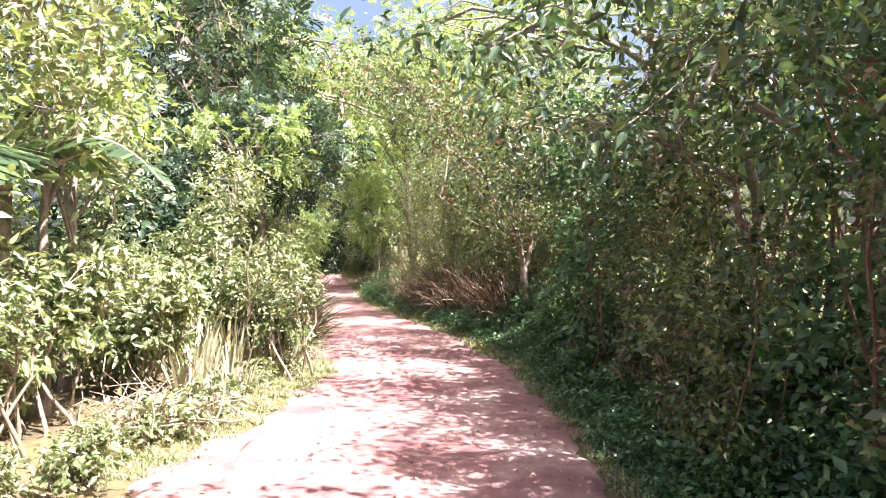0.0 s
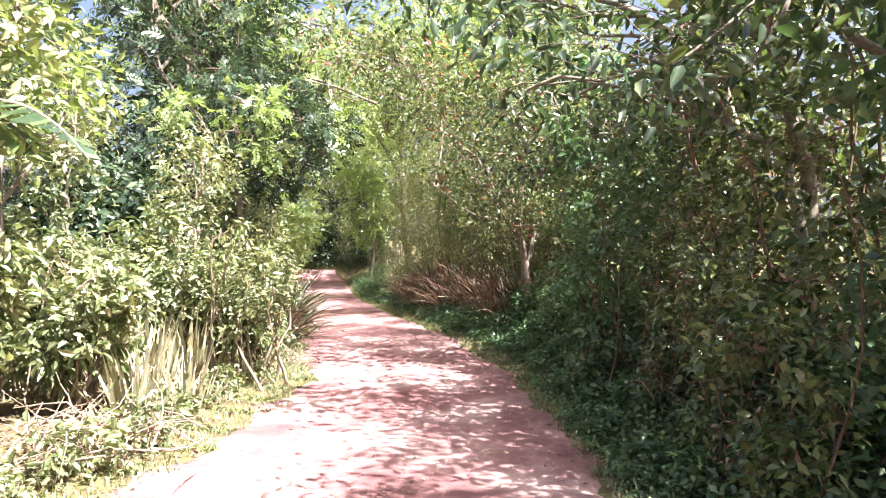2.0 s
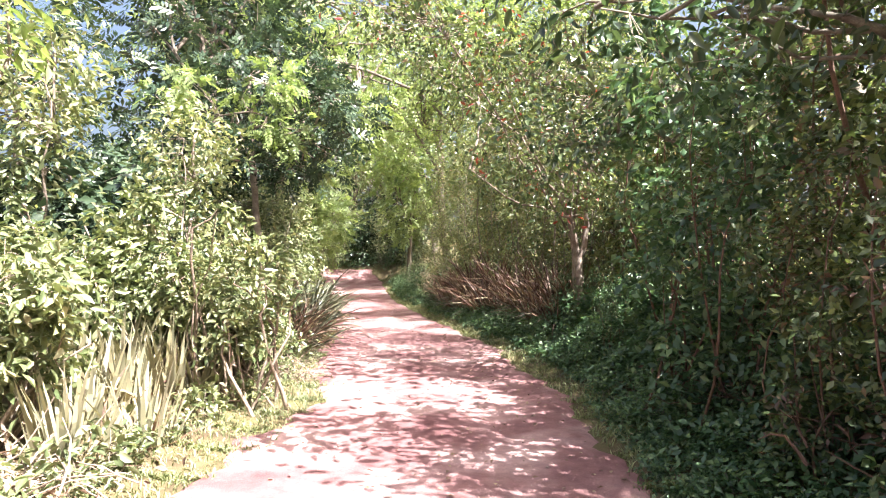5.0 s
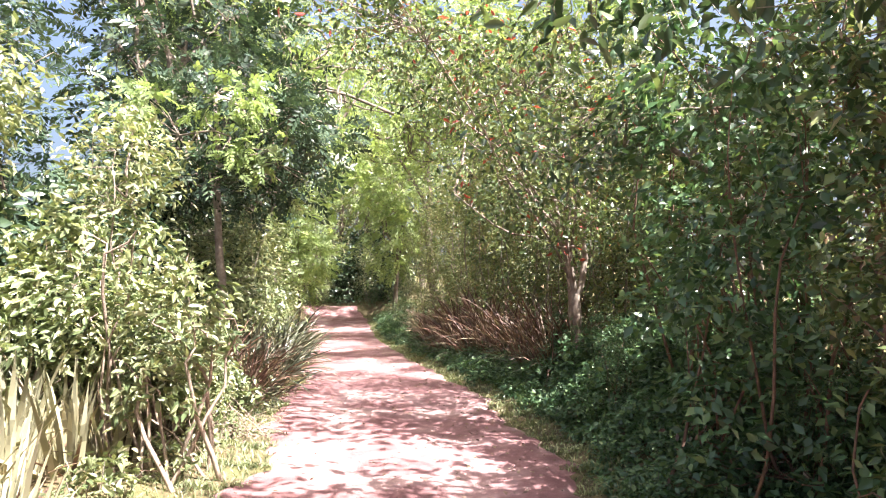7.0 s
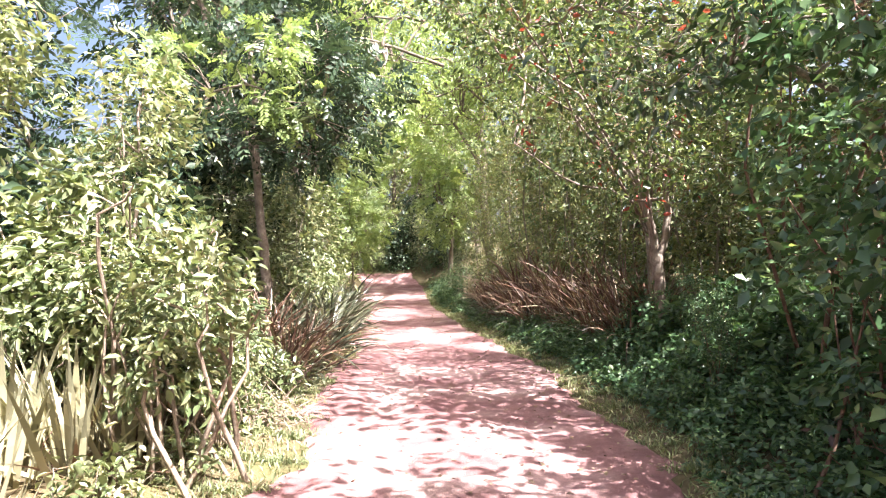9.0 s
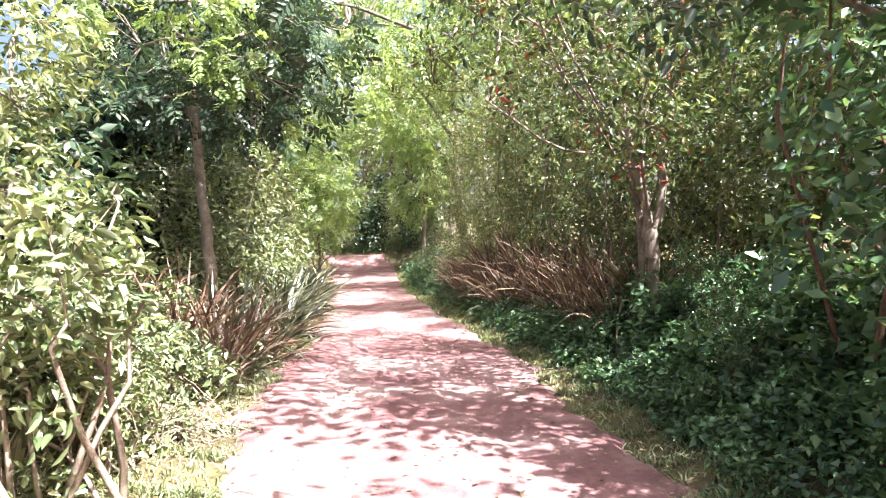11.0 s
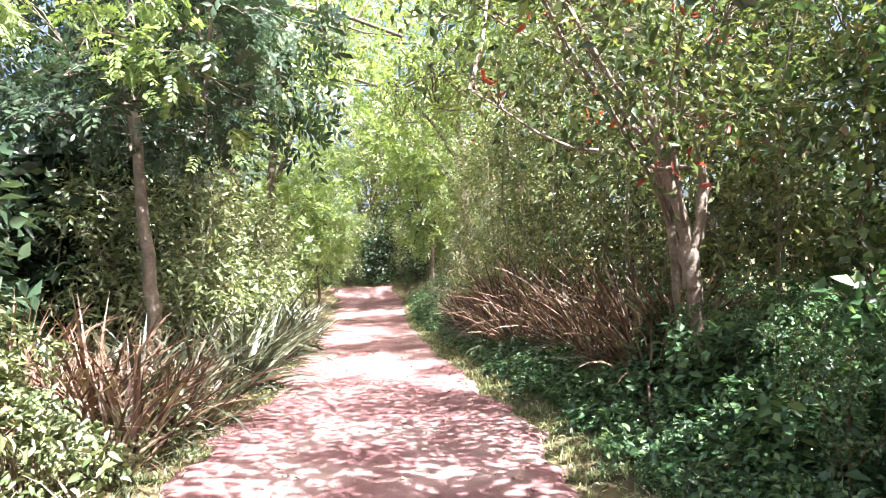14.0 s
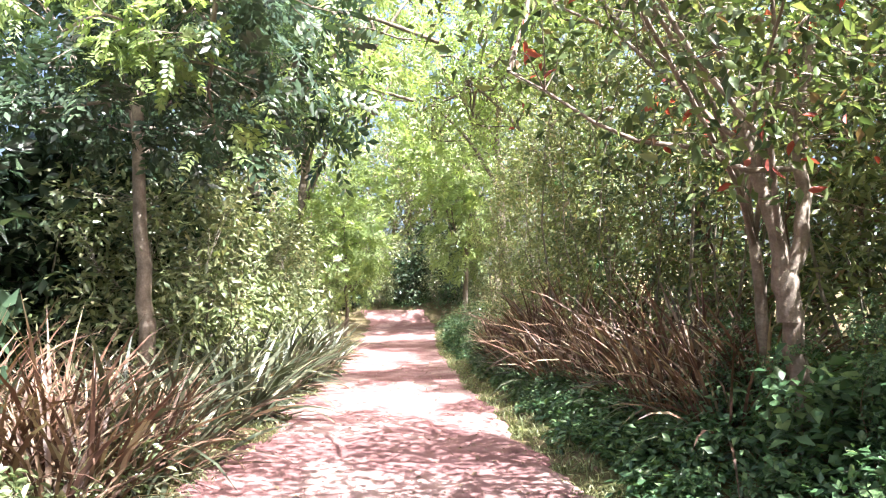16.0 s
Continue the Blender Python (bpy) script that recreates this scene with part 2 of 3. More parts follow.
def fronds(rng, pos, out, length, pairs, leaflet, width, droop=0.35):
    """Feather leaves: pairs of leaflets along a bent midrib."""
    n = len(pos)
    d = unit(rng.normal(size=(n, 3)) * 0.7 + out + np.array([0, 0, 0.15]))
    nor = unit(np.array([0, 0, 0.8]) + out * 0.7 + rng.normal(size=(n, 3)) * 0.5)
    s = unit(np.cross(d, nor))
    nor = np.cross(s, d)
    ln = length * rng.uniform(0.6, 1.2, n)
    P, D, S, N = [], [], [], []
    for k in range(pairs):
        t = (k + 1) / pairs
        c = pos + d * (ln * t)[:, None] - np.array([0, 0, 1.0]) * (droop * ln * t * t)[:, None]
        for sign in (-1, 1):
            dd = unit(s * sign + d * (0.45 + 0.6 * t) - np.array([0, 0, 0.25]) + rng.normal(size=(n, 3)) * 0.15)
            P.append(c), D.append(dd), N.append(nor), S.append(unit(np.cross(dd, nor)))
    P, D, S, N = (np.concatenate(a) for a in (P, D, S, N))
    m = len(P)
    ll = (leaflet * rng.uniform(0.7, 1.2, m))[:, None]
    ww = ll * width / leaflet * 0.5
    v = np.stack([P, P + D * ll * 0.5 + S * ww, P + D * ll - N * ll * 0.1, P + D * ll * 0.5 - S * ww], 1).reshape(-1, 3)
    f = (np.arange(m)[:, None, None] * 4 + np.array([[0, 1, 2], [0, 2, 3]])[None]).reshape(-1, 3)
    tone = np.tile(rng.uniform(0, 1, n), 2 * pairs) * 0.8 + rng.uniform(0, 0.2, m)
    return v, f, np.repeat(tone, 2)


class Wood:
    """Gathers tapered, bent tubes into one mesh."""

    def __init__(self, sides=5):
        self.v, self.f, self.n, self.sides = [], [], 0, sides

    def tube(self, pts, r0, r1, sides=0):
        pts = np.asarray(pts, float)
        k, s = len(pts), sides or self.sides
        tan = unit(np.gradient(pts, axis=0))
        ref = np.array([0.31, 0.95, 0.05])
        a = unit(np.cross(tan, ref))
        b = np.cross(tan, a)
        ang = np.arange(s) / s * 2 * math.pi
        rad = np.linspace(r0, r1, k)[:, None, None]
        ring = pts[:, None] + rad * (a[:, None] * np.cos(ang)[None, :, None] + b[:, None] * np.sin(ang)[None, :, None])
        self.v.append(ring.reshape(-1, 3))
        for i in range(k - 1):
            for j in range(s):
                j2 = (j + 1) % s
                self.f.append((self.n + i * s + j, self.n + i * s + j2, self.n + (i + 1) * s + j2, self.n + (i + 1) * s + j))
        self.n += k * s

    def make(self, name, mat, parent):
        return from_arrays(name, np.concatenate(self.v), self.f, mat, smooth=True, parent=parent)


def bend(rng, a, b, k=5, wobble=0.08, sag=0.0):
    """A bent line from a to b."""
    a, b = np.asarray(a, float), np.asarray(b, float)
    t = np.linspace(0, 1, k)[:, None]
    ln = np.linalg.norm(b - a)
    mid = rng.normal(size=3) * wobble * ln + np.array([0, 0, sag * ln])
    return a + (b - a) * t + mid * (np.sin(t * math.pi)) + rng.normal(size=(k, 3)) * wobble * 0.15 * ln * (t > 0) * (t < 1)


def crown_points(rng, n, blobs, shell=0.55):
    """Points in the outer part of a set of ellipsoids (x, y, z, rx, ry, rz), and the way out there."""
    w = np.array([b[3] * b[4] * b[5] for b in blobs]) ** 0.7
    pick = rng.choice(len(blobs), n, p=w / w.sum())
    B = np.array(blobs)[pick]
    d = unit(rng.normal(size=(n, 3)))
    r = (shell + (1 - shell) * rng.uniform(0, 1, n) ** 0.5)[:, None] * rng.uniform(0.85, 1.15, (n, 1))
    return B[:, :3] + d * r * B[:, 3:], d


def plant(name, seed, blobs, clumps, per, clump_r, leaf, mat, stems=5, stem_r=0.02, wood=TWIG, foot=0.15, trunk=None,
          shell=0.55, twigs=0.6, part="stems", parts=()):
    """A woody plant with its foot at the origin: stems to the clumps of its crown, and leaves round the clumps.
    trunk: points and two radii of a trunk from which the limbs spring. parts: further (clumps, per, leaf, mat) of the same crown."""
    rng = np.random.default_rng(seed)
    root = new(name)
    w = Wood(6 if trunk else 4)
    axes = []
    if trunk:
        for pts, r0, r1 in trunk:
            line = np.asarray(pts, float)
            t = np.linspace(0, len(line) - 1, 3 * len(line))
            line = np.stack([np.interp(t, np.arange(len(line)), line[:, i]) for i in range(3)], 1)
            line[1:-1] += rng.normal(size=(len(line) - 2, 3)) * r0 * 0.25
            w.tube(line, r0, r1)
            axes.append(line)
            w.tube([line[0] - [0, 0, 0.25], line[0] + [0, 0, 0.05], line[1] + [0, 0, 0.02]], r0 * 1.4, r0 * 1.02)
    ends, _ = crown_points(rng, stems, blobs, 0.3)
    for e in ends:
        if trunk:
            line = axes[rng.integers(len(axes))]
            a = line[rng.integers(len(line) // 2, len(line))]
            r0 = trunk[0][2] * 0.7
        else:
            a = np.array([rng.normal() * foot, rng.normal() * foot, -0.15])
            r0 = stem_r * rng.uniform(0.7, 1.3)
        line = bend(rng, a, e, 7, 0.09, 0.05)
        w.tube(line, r0, max(r0 * 0.3, 0.004))
        axes.append(line)
    joints = np.concatenate([a[len(a) // 3:] for a in axes])
    for n, per_n, spec, m, *own in ((clumps, per, leaf, mat), *parts):
        c, d = crown_points(rng, n, own or blobs, shell)
        for p in c[rng.uniform(size=n) < twigs]:
            j = joints[np.argmin(((joints - p) ** 2).sum(1))]
            w.tube(bend(rng, j, p, 3, 0.1), max(stem_r * 0.3, 0.005), 0.0025, 3)
        pos = np.repeat(c, per_n, 0) + rng.normal(size=(n * per_n, 3)) * clump_r
        out = np.repeat(d, per_n, 0)
        out = unit(out + rng.normal(size=out.shape) * 0.5)
        v, f, tone = fronds(rng, pos, out, **spec) if "pairs" in spec else leaves(rng, pos, out, **spec)
        tagged(from_arrays("leaves", v, f, m, tone, parent=root), kind="stuff")
    w.make(part, wood, root)
    return root


def place(ob, x, y, turn=0, size=1.0, sink=0.05, lean=(0, 0)):
    """The pose of a plant with its foot on the ground at x, y."""
    m = pose(x, y, float(height(x, y)) - sink, lean[0], lean[1], turn)
    ob.scale = (size,) * 3
    ob.matrix_basis = m @ Matrix.Diagonal((size, size, size, 1))
    return ob


def scatter(kinds, spots, label, category, group):
    """One plant at each spot (x, y, turn, size[, lean x, lean y]), taking the kinds in turn."""
    used = set()
    for i, (x, y, turn, size, *lean) in enumerate(spots):
        k = kinds[i % len(kinds)]
        if id(k) in used:
            k = copy_thing(k, Matrix())
        used.add(id(kinds[i % len(kinds)]))
        place(k, x, y, turn, size, lean=lean or (0, 0))
        tagged(k, label, category, group)


def blades(rng, n, length, width, radius, arch=0.9, upright=0.7, segs=5):
    """Long arching strap leaves from one foot."""
    ang = rng.uniform(0, 2 * math.pi, n)
    o = np.stack([np.cos(ang), np.sin(ang), np.zeros(n)], 1)
    side = np.stack([-np.sin(ang), np.cos(ang), np.zeros(n)], 1)
    side = unit(side + rng.normal(size=(n, 3)) * 0.35)
    ln = length * rng.uniform(0.55, 1.25, n)
    el = np.clip(rng.normal(upright, 0.3, n), 0.1, 1.45)
    p = o * (radius * rng.uniform(0, 1, n))[:, None] + np.array([0, 0, -0.05])
    bendy = arch * rng.uniform(0.3, 1.5, n)
    rows = []
    for k in range(segs + 1):
        t = k / segs
        w = width * rng.uniform(0.9, 1.1, n) * (0.55 + 1.2 * t * (1 - t) * 1.6) * (1 - t ** 3 * 0.95)
        rows += [p - side * (w / 2)[:, None], p + side * (w / 2)[:, None]]
        a = el - bendy * t * 1.6
        p = p + (o * np.cos(a)[:, None] + np.array([0, 0, 1.0]) * np.sin(a)[:, None]) * (ln / segs)[:, None]
    v = np.stack(rows, 1).reshape(-1, 3)
    k = 2 * (segs + 1)
    f = np.array([[2 * i, 2 * i + 1, 2 * i + 3, 2 * i + 2] for i in range(segs)])
    return v, (np.arange(n)[:, None, None] * k + f[None]).reshape(-1, 4), np.repeat(rng.uniform(0, 1, n), segs)


def blade_plant(name, seed, n, length, width, radius, mat, arch=0.9, upright=0.9, dry=0, dry_mat=RUST):
    rng = np.random.default_rng(seed)
    root = new(name)
    tagged(from_arrays("leaves", *blades(rng, n, length, width, radius, arch, upright)[:2], mat, rng.uniform(0, 1, n * 5), parent=root), kind="stuff")
    if dry:
        tagged(from_arrays("dry_leaves", *blades(rng, dry, length * 0.8, width * 0.7, radius, arch * 1.3, upright * 0.55)[:2], dry_mat, rng.uniform(0, 1, dry * 5), parent=root), "withered rusty leaves", kind="stuff")
    return root


rnd = random.Random(5)

# ---- right of the lane: dense shaded hedge ----
oval = dict(length=0.115, width=0.062, droop=0.4, shape="diamond")
hedge_blobs = [(0, 0, 0.8, 0.7, 0.75, 0.75), (0.25, 0.2, 1.9, 0.8, 0.85, 0.7), (-0.2, -0.2, 2.7, 0.75, 0.8, 0.6), (0.1, 0.3, 3.5, 0.6, 0.6, 0.6)]
hedges = [plant("shrub", 20 + i, hedge_blobs, 96, 25, 0.09, oval, m, stems=9, stem_r=0.018, wood=RUSSET, foot=0.25, twigs=0.4, shell=0.35,
                parts=((brown, 20, dict(length=0.08, width=0.035, droop=0.5, shape="diamond"), RUST),)) for i, (m, brown) in enumerate(((HEDGE, 16), (COVER, 5), (HEDGE, 24)))]
spots = []
y = -1.8
while y < 16.0:
    e = float(curve_at(RIGHT, y))
    for dx, size in ((0.95, 0.72), (1.9, 1.08), (3.3, 1.25)):
        # below y 0.7 the hedge runs on unseen, enlarged to shade the lane
        if (y > 0.7 or 1 < dx < 3) and y < {0.95: 10.4, 1.9: 11.8, 3.3: 16}[dx] and not (dx > 3 and rnd.random() < (0.75 if y < 7 else 0.5)):
            spots.append((e + dx + rnd.uniform(-0.3, 0.35), y + rnd.uniform(-0.35, 0.35), rnd.uniform(0, 360), size * rnd.uniform(0.72, 1.2) * (1.3 if y < 0.7 else 1.0), 0, rnd.uniform(-10, -2)))
    y += 1.3
spots += [(x + rnd.uniform(-0.2, 0.2), y, rnd.uniform(0, 360), k * rnd.uniform(0.9, 1.1)) for x, y, k in
          ((3.5, 13.6, 1.05), (3.7, 15.2, 1.1), (3.5, 16.6, 1.1), (3.1, 18.0, 1.1), (2.6, 19.6, 1.1), (4.8, 14.6, 1.3), (4.8, 16.4, 1.35), (4.5, 18.4, 1.35), (2.2, 21.2, 1.1), (1.7, 22.9, 1.1), (1.2, 24.8, 1.2), (4.0, 20.6, 1.4))]
scatter(hedges, spots, "dense dark green leafy shrub in shade on the bank", "shrub", "hedge shrubs along the lane")

# low leafy growth at the foot of the bank
low_spots = [(float(curve_at(RIGHT, y)) + rnd.uniform(0.75, 1.7), y, rnd.uniform(0, 360), rnd.uniform(0.2, 0.29)) for y in np.arange(8.7, 15.6, 0.85)]
scatter([copy_thing(hedges[1], Matrix())], low_spots, "low leafy green shrub at the foot of the bank", "shrub", "low shrubs on the bank")

# taller trees behind the hedge
back_blobs = [(0, 0, 4.0, 1.1, 1.1, 1.0), (0.5, 0.4, 5.4, 1.1, 1.2, 0.9), (-0.9, -0.2, 4.9, 0.8, 0.8, 0.7)]
backs = [plant("tree", 40 + i, back_blobs, 130, 20, 0.22, dict(length=0.14, width=0.07, droop=0.4, shape="diamond"), m, stems=9, stem_r=0.03, wood=BARK, foot=0.1, twigs=0.4,
               trunk=[([(0, 0, 0), (0.1, 0.05, 1.6), (0, 0.1, 3.2), (0.2, 0.1, 4.6)], 0.08, 0.04)], part="trunk", shell=0.3) for i, m in enumerate((HEDGE, FINE))]
spots = [(3.9 + rnd.uniform(-0.3, 0.6), 1.0 + 2.3 * i, rnd.uniform(0, 360), rnd.uniform(0.85, 1.1), 0, rnd.uniform(-5, 0)) for i in range(3)] + [(5.2, 0.6, 120, 0.9)]
scatter(backs, spots, "leafy tree standing behind the shaded hedge", "tree", "trees behind the hedge")

# broad-leaved trees whose boughs reach over the lane, some of them unseen shade casters
bough_blobs = [(-2.0, 0.2, 2.45, 0.55, 0.9, 0.28), (-1.3, -0.3, 2.7, 0.7, 0.9, 0.4), (-2.7, 0.5, 2.75, 0.4, 0.6, 0.22), (-0.5, 0, 3.2, 0.8, 0.8, 0.6)]
boughs = [plant("overhanging_tree", 50 + i, bough_blobs, 80, 7, 0.14, dict(length=0.13, width=0.06, droop=0.8), BIG, stems=7, stem_r=0.014, wood=TWIG, twigs=0.8, shell=0.2,
                trunk=[([(0, 0, 0), (-0.05, 0, 1.2), (-0.2, 0.05, 2.1), (-1.0, 0.1, 2.6)], 0.06, 0.03)], part="trunk") for i in range(2)]
# the last three are out of view, added only to shade the near lane
scatter(boughs, [(3.2, 4.6, 0, 0.92), (3.4, 7.0, -12, 1.0), (3.4, 11.6, 8, 1.0), (3.5, 3.2, 12, 0.95), (3.9, 7.8, 4, 1.55), (4.6, 10.6, -6, 1.85), (4.5, 12.7, 6, 1.15), (3.4, 1.0, 0, 1.3), (3.5, 2.1, -5, 1.35), (3.5, -0.2, 5, 1.35)], "tree with large drooping leaves over the lane, some added unseen for shade", "tree", "overhanging trees")

# fine-leaved tall bushes where the lane bends
fine_blobs = [(0.2, -0.2, 0.8, 0.9, 0.9, 0.7), (0, 0, 1.9, 0.85, 0.85, 0.9), (0.3, 0.4, 3.0, 0.9, 0.9, 0.9), (-0.4, -0.2, 4.2, 0.9, 0.9, 0.9), (0.3, 0.1, 5.5, 0.8, 0.9, 0.9), (-0.2, 0.3, 6.7, 0.6, 0.6, 0.7)]
fines = [plant("tall_bush", 60 + i, fine_blobs, 215, 21, 0.13, dict(length=0.125, width=0.048, droop=0.2, shape="diamond"), m, stems=6, stem_r=0.022, foot=0.2, shell=0.3, twigs=0.35) for i, m in enumerate((FINE, FINE, SHRUB))]
spots = []
for i in range(10):
    y = 15.0 + i * 2.0
    e = float(curve_at(RIGHT, y))
    spots.append((e + 2.3 + rnd.uniform(-0.2, 0.3), y, rnd.uniform(0, 360), rnd.uniform(0.7, 1.05), 0, rnd.uniform(-8, -2)))
    if i % 2:
        spots.append((e + 3.8 + rnd.uniform(-0.3, 0.5), y + 0.8, rnd.uniform(0, 360), rnd.uniform(1.0, 1.25), 0, 0))
scatter(fines, spots, "tall sunlit bush with fine yellowish-green leaves", "bush", "tall bushes along the bend")

# ---- left of the lane ----
shrub_leaf = dict(length=0.13, width=0.06, droop=0.35)
lows = ([(0, 0, 1.0, 0.6, 0.65, 0.4), (0.4, -0.35, 0.75, 0.4, 0.4, 0.3), (-0.25, 0.35, 1.45, 0.5, 0.5, 0.4), (0.25, 0.1, 1.75, 0.3, 0.3, 0.35)],
        [(0.1, 0, 0.9, 0.65, 0.6, 0.35), (-0.35, -0.2, 1.4, 0.45, 0.5, 0.4), (0.4, 0.3, 1.3, 0.4, 0.4, 0.35), (-0.1, 0.2, 1.95, 0.28, 0.28, 0.35)],
        [(0, 0.1, 1.1, 0.55, 0.7, 0.45), (0.35, -0.3, 1.5, 0.35, 0.35, 0.35), (-0.4, 0, 0.8, 0.45, 0.4, 0.3)])
shrubs = [plant("shrub", 80 + i, low, 82, 22, 0.075, dict(length=ln, width=ln * 0.42, droop=0.45), SHRUB, stems=16, stem_r=0.022, wood=DRY, foot=0.3, twigs=0.4, shell=0.4)
          for i, (low, ln) in enumerate(zip(lows, (0.125, 0.1, 0.14)))]
spots = [(-4.4, 10.9, 20, 1.2), (-2.7, 10.2, 130, 1.05), (-4.9, 9.8, 250, 1.1), (-3.1, 10.8, 70, 0.85), (-3.5, 12.0, 250, 1.0), (-3.0, 11.5, 330, 0.7), (-3.2, 12.8, 60, 0.6), (-4.0, 13.0, 120, 0.75), (-3.7, 8.2, 10, 0.95), (-4.7, 8.9, 190, 1.05), (-4.0, 10.8, 300, 1.1),
         (-4.2, 6.5, 80, 1.05), (-5.2, 7.3, 220, 1.0), (-3.9, 5.1, 140, 0.9), (-3.6, 3.6, 30, 0.95), (-5.1, 5.3, 270, 1.5), (-5.0, 10.4, 45, 1.1), (-4.4, 2.0, 100, 1.3), (-3.0, 4.1, 200, 0.4), (-2.75, 11.0, 15, 0.6), (-2.9, 5.3, 15, 0.33), (-6.2, 9.0, 15, 1.1), (-6.4, 6.2, 100, 1.1)]
scatter(shrubs, spots, "sunlit broad-leaved shrub with pale upright stems", "shrub", "sunlit roadside shrubs")
uprights = [blade_plant("upright_strap_plant", 110 + i, 40, 1.0, 0.06, 0.3, PALE_BLADE, 0.22, 1.42, 14) for i in range(2)]
scatter(uprights, [(-3.3, 10.1, 0, 1.0), (-3.6, 10.5, 70, 1.15), (-3.9, 10.1, 140, 1.1), (-3.15, 10.5, 210, 0.9), (-4.2, 10.5, 280, 1.15), (-3.6, 9.7, 30, 0.9), (-4.2, 9.7, 100, 1.0), (-2.8, 8.6, 60, 0.8), (-3.1, 8.0, 0, 0.85), (-3.4, 8.7, 190, 0.9)], "upright pale strap-leaved plant under the shrubs", "plant", "upright strap plants")

# slender yellow-green saplings over the shrubs
sap_blobs = [(0, 0, 2.5, 0.6, 0.6, 0.7), (0.1, 0.1, 3.5, 0.7, 0.7, 0.7)]
saps = [plant("sapling", 100 + i, sap_blobs, 130, 14, 0.14, dict(length=0.13, width=0.05, droop=0.3, shape="diamond"), m, stems=9, stem_r=0.02, wood=PALE,
              trunk=[([(0, 0, 0), (0.05, 0, 1.2), (0.1, 0.05, 2.4)], 0.045, 0.025)], part="trunk", shell=0.3) for i, m in enumerate((GRASS, LIME))]
scatter(saps, [(-3.9, 11.6, 0, 0.88), (-4.9, 8.4, 60, 1.5), (-4.3, 7.0, 120, 1.45), (-4.9, 5.2, 90, 1.45), (-6.3, 12.0, 30, 1.25), (-7.2, 10.2, 200, 1.0)], "slender sapling with light yellow-green leaves", "sapling", "saplings behind the shrubs")

# strap-leaved plants, green and withered
straps = [blade_plant("strap_leaved_plant", 120 + i, 44, 1.1, 0.05, 0.24, BLADE, 0.8, 1.1, 26) for i in range(3)]
spots = []
for i in range(17):
    y = 15.3 + i * 0.8
    e = float(curve_at(LEFT, y))
    for dx in (0.4, 1.05):
        spots.append((e - dx + rnd.uniform(-0.2, 0.1), y + rnd.uniform(-0.25, 0.25), rnd.uniform(0, 360), rnd.uniform(1.0, 1.5)))
spots += [(-4.6 + rnd.uniform(-0.4, 0.4), 15.0 + 0.6 * i, rnd.uniform(0, 360), rnd.uniform(0.9, 1.2)) for i in range(6)]
scatter(straps, spots, "grey-green strap-leaved plant with arching blades beside the lane", "plant", "strap-leaved border plants")
rusts = [blade_plant("withered_strap_plant", 130 + i, 85, 1.3, 0.036, 0.32, RUST, 0.7, 1.25, 32, BLADE) for i in range(3)]
spots = [(-3.1, 13.7, 0, 0.8), (-3.3, 14.3, 80, 0.95), (-3.8, 13.9, 150, 1.0), (-3.35, 14.9, 230, 0.85), (-3.9, 14.6, 10, 1.1), (-4.5, 14.2, 200, 1.1), (-4.3, 15.2, 120, 1.0), (-3.55, 15.4, 300, 0.8), (-5.0, 14.9, 60, 1.1)]
for i in range(17):
    y = 15.3 + i * 0.7
    e = float(curve_at(RIGHT, y))
    spots.append((e + 1.05 + rnd.uniform(-0.2, 0.2), y, rnd.uniform(0, 360), rnd.uniform(0.45, 1.0)))
    spots.append((e + 1.65 + rnd.uniform(-0.25, 0.25), y + 0.3, rnd.uniform(0, 360), rnd.uniform(0.7, 1.25)))
scatter(rusts, spots, "withered rust-brown strap-leaved plant on the bank", "plant", "withered border plants")

# large dark feather-leaved tree with lime sprays
feather = dict(length=0.36, pairs=5, leaflet=0.14, width=0.06)
crown_a = [(0.3, -0.3, 3.7, 1.8, 1.5, 0.4), (-1.4, 0.2, 4.2, 1.3, 1.3, 0.5), (1.5, -0.6, 4.6, 1.1, 1.1, 0.55), (0.0, 0.4, 5.6, 1.6, 1.5, 0.8)]
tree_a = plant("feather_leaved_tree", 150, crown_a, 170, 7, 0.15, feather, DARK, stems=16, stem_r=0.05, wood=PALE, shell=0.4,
               trunk=[([(0, 0, 0), (-0.05, 0.05, 1.3), (-0.15, 0, 2.6), (-0.3, 0.1, 4.2), (-0.4, 0.2, 5.6)], 0.11, 0.045)], part="trunk",
               parts=((44, 8, dict(length=0.26, pairs=6, leaflet=0.1, width=0.045), LIME, (1.6, -0.9, 3.2, 0.28, 0.3, 0.16), (0.9, -1.3, 4.0, 0.5, 0.4, 0.22), (0.5, -1.3, 5.0, 1.0, 0.5, 0.3), (-1.2, -1.2, 4.9, 0.5, 0.5, 0.25)),))
tagged(place(tree_a, -4.6, 16.8, 0), "tree with dark feathery crown and lime-green young sprays", "tree")
crown_b = [(0, 0, 5.2, 2.2, 2.0, 1.3), (1.6, 0.4, 4.4, 1.3, 1.3, 0.9), (-0.3, 0.3, 7.4, 2.2, 2.2, 1.5), (0.4, -0.5, 3.2, 1.2, 1.0, 0.7)]
tree_b = plant("feather_leaved_tree", 151, crown_b, 190, 6, 0.26, dict(length=0.42, pairs=5, leaflet=0.19, width=0.075), DARK, stems=16, stem_r=0.05, wood=BARK, shell=0.4,
               trunk=[([(0, 0, 0), (0.1, 0.05, 1.8), (-0.1, 0, 3.8), (-0.2, 0.1, 6.2)], 0.15, 0.06)], part="trunk")
tagged(place(tree_b, -6.8, 19.8, 0, 1.3), "broad dark-crowned feather-leaved tree", "tree", "dark trees beyond the shrubs")
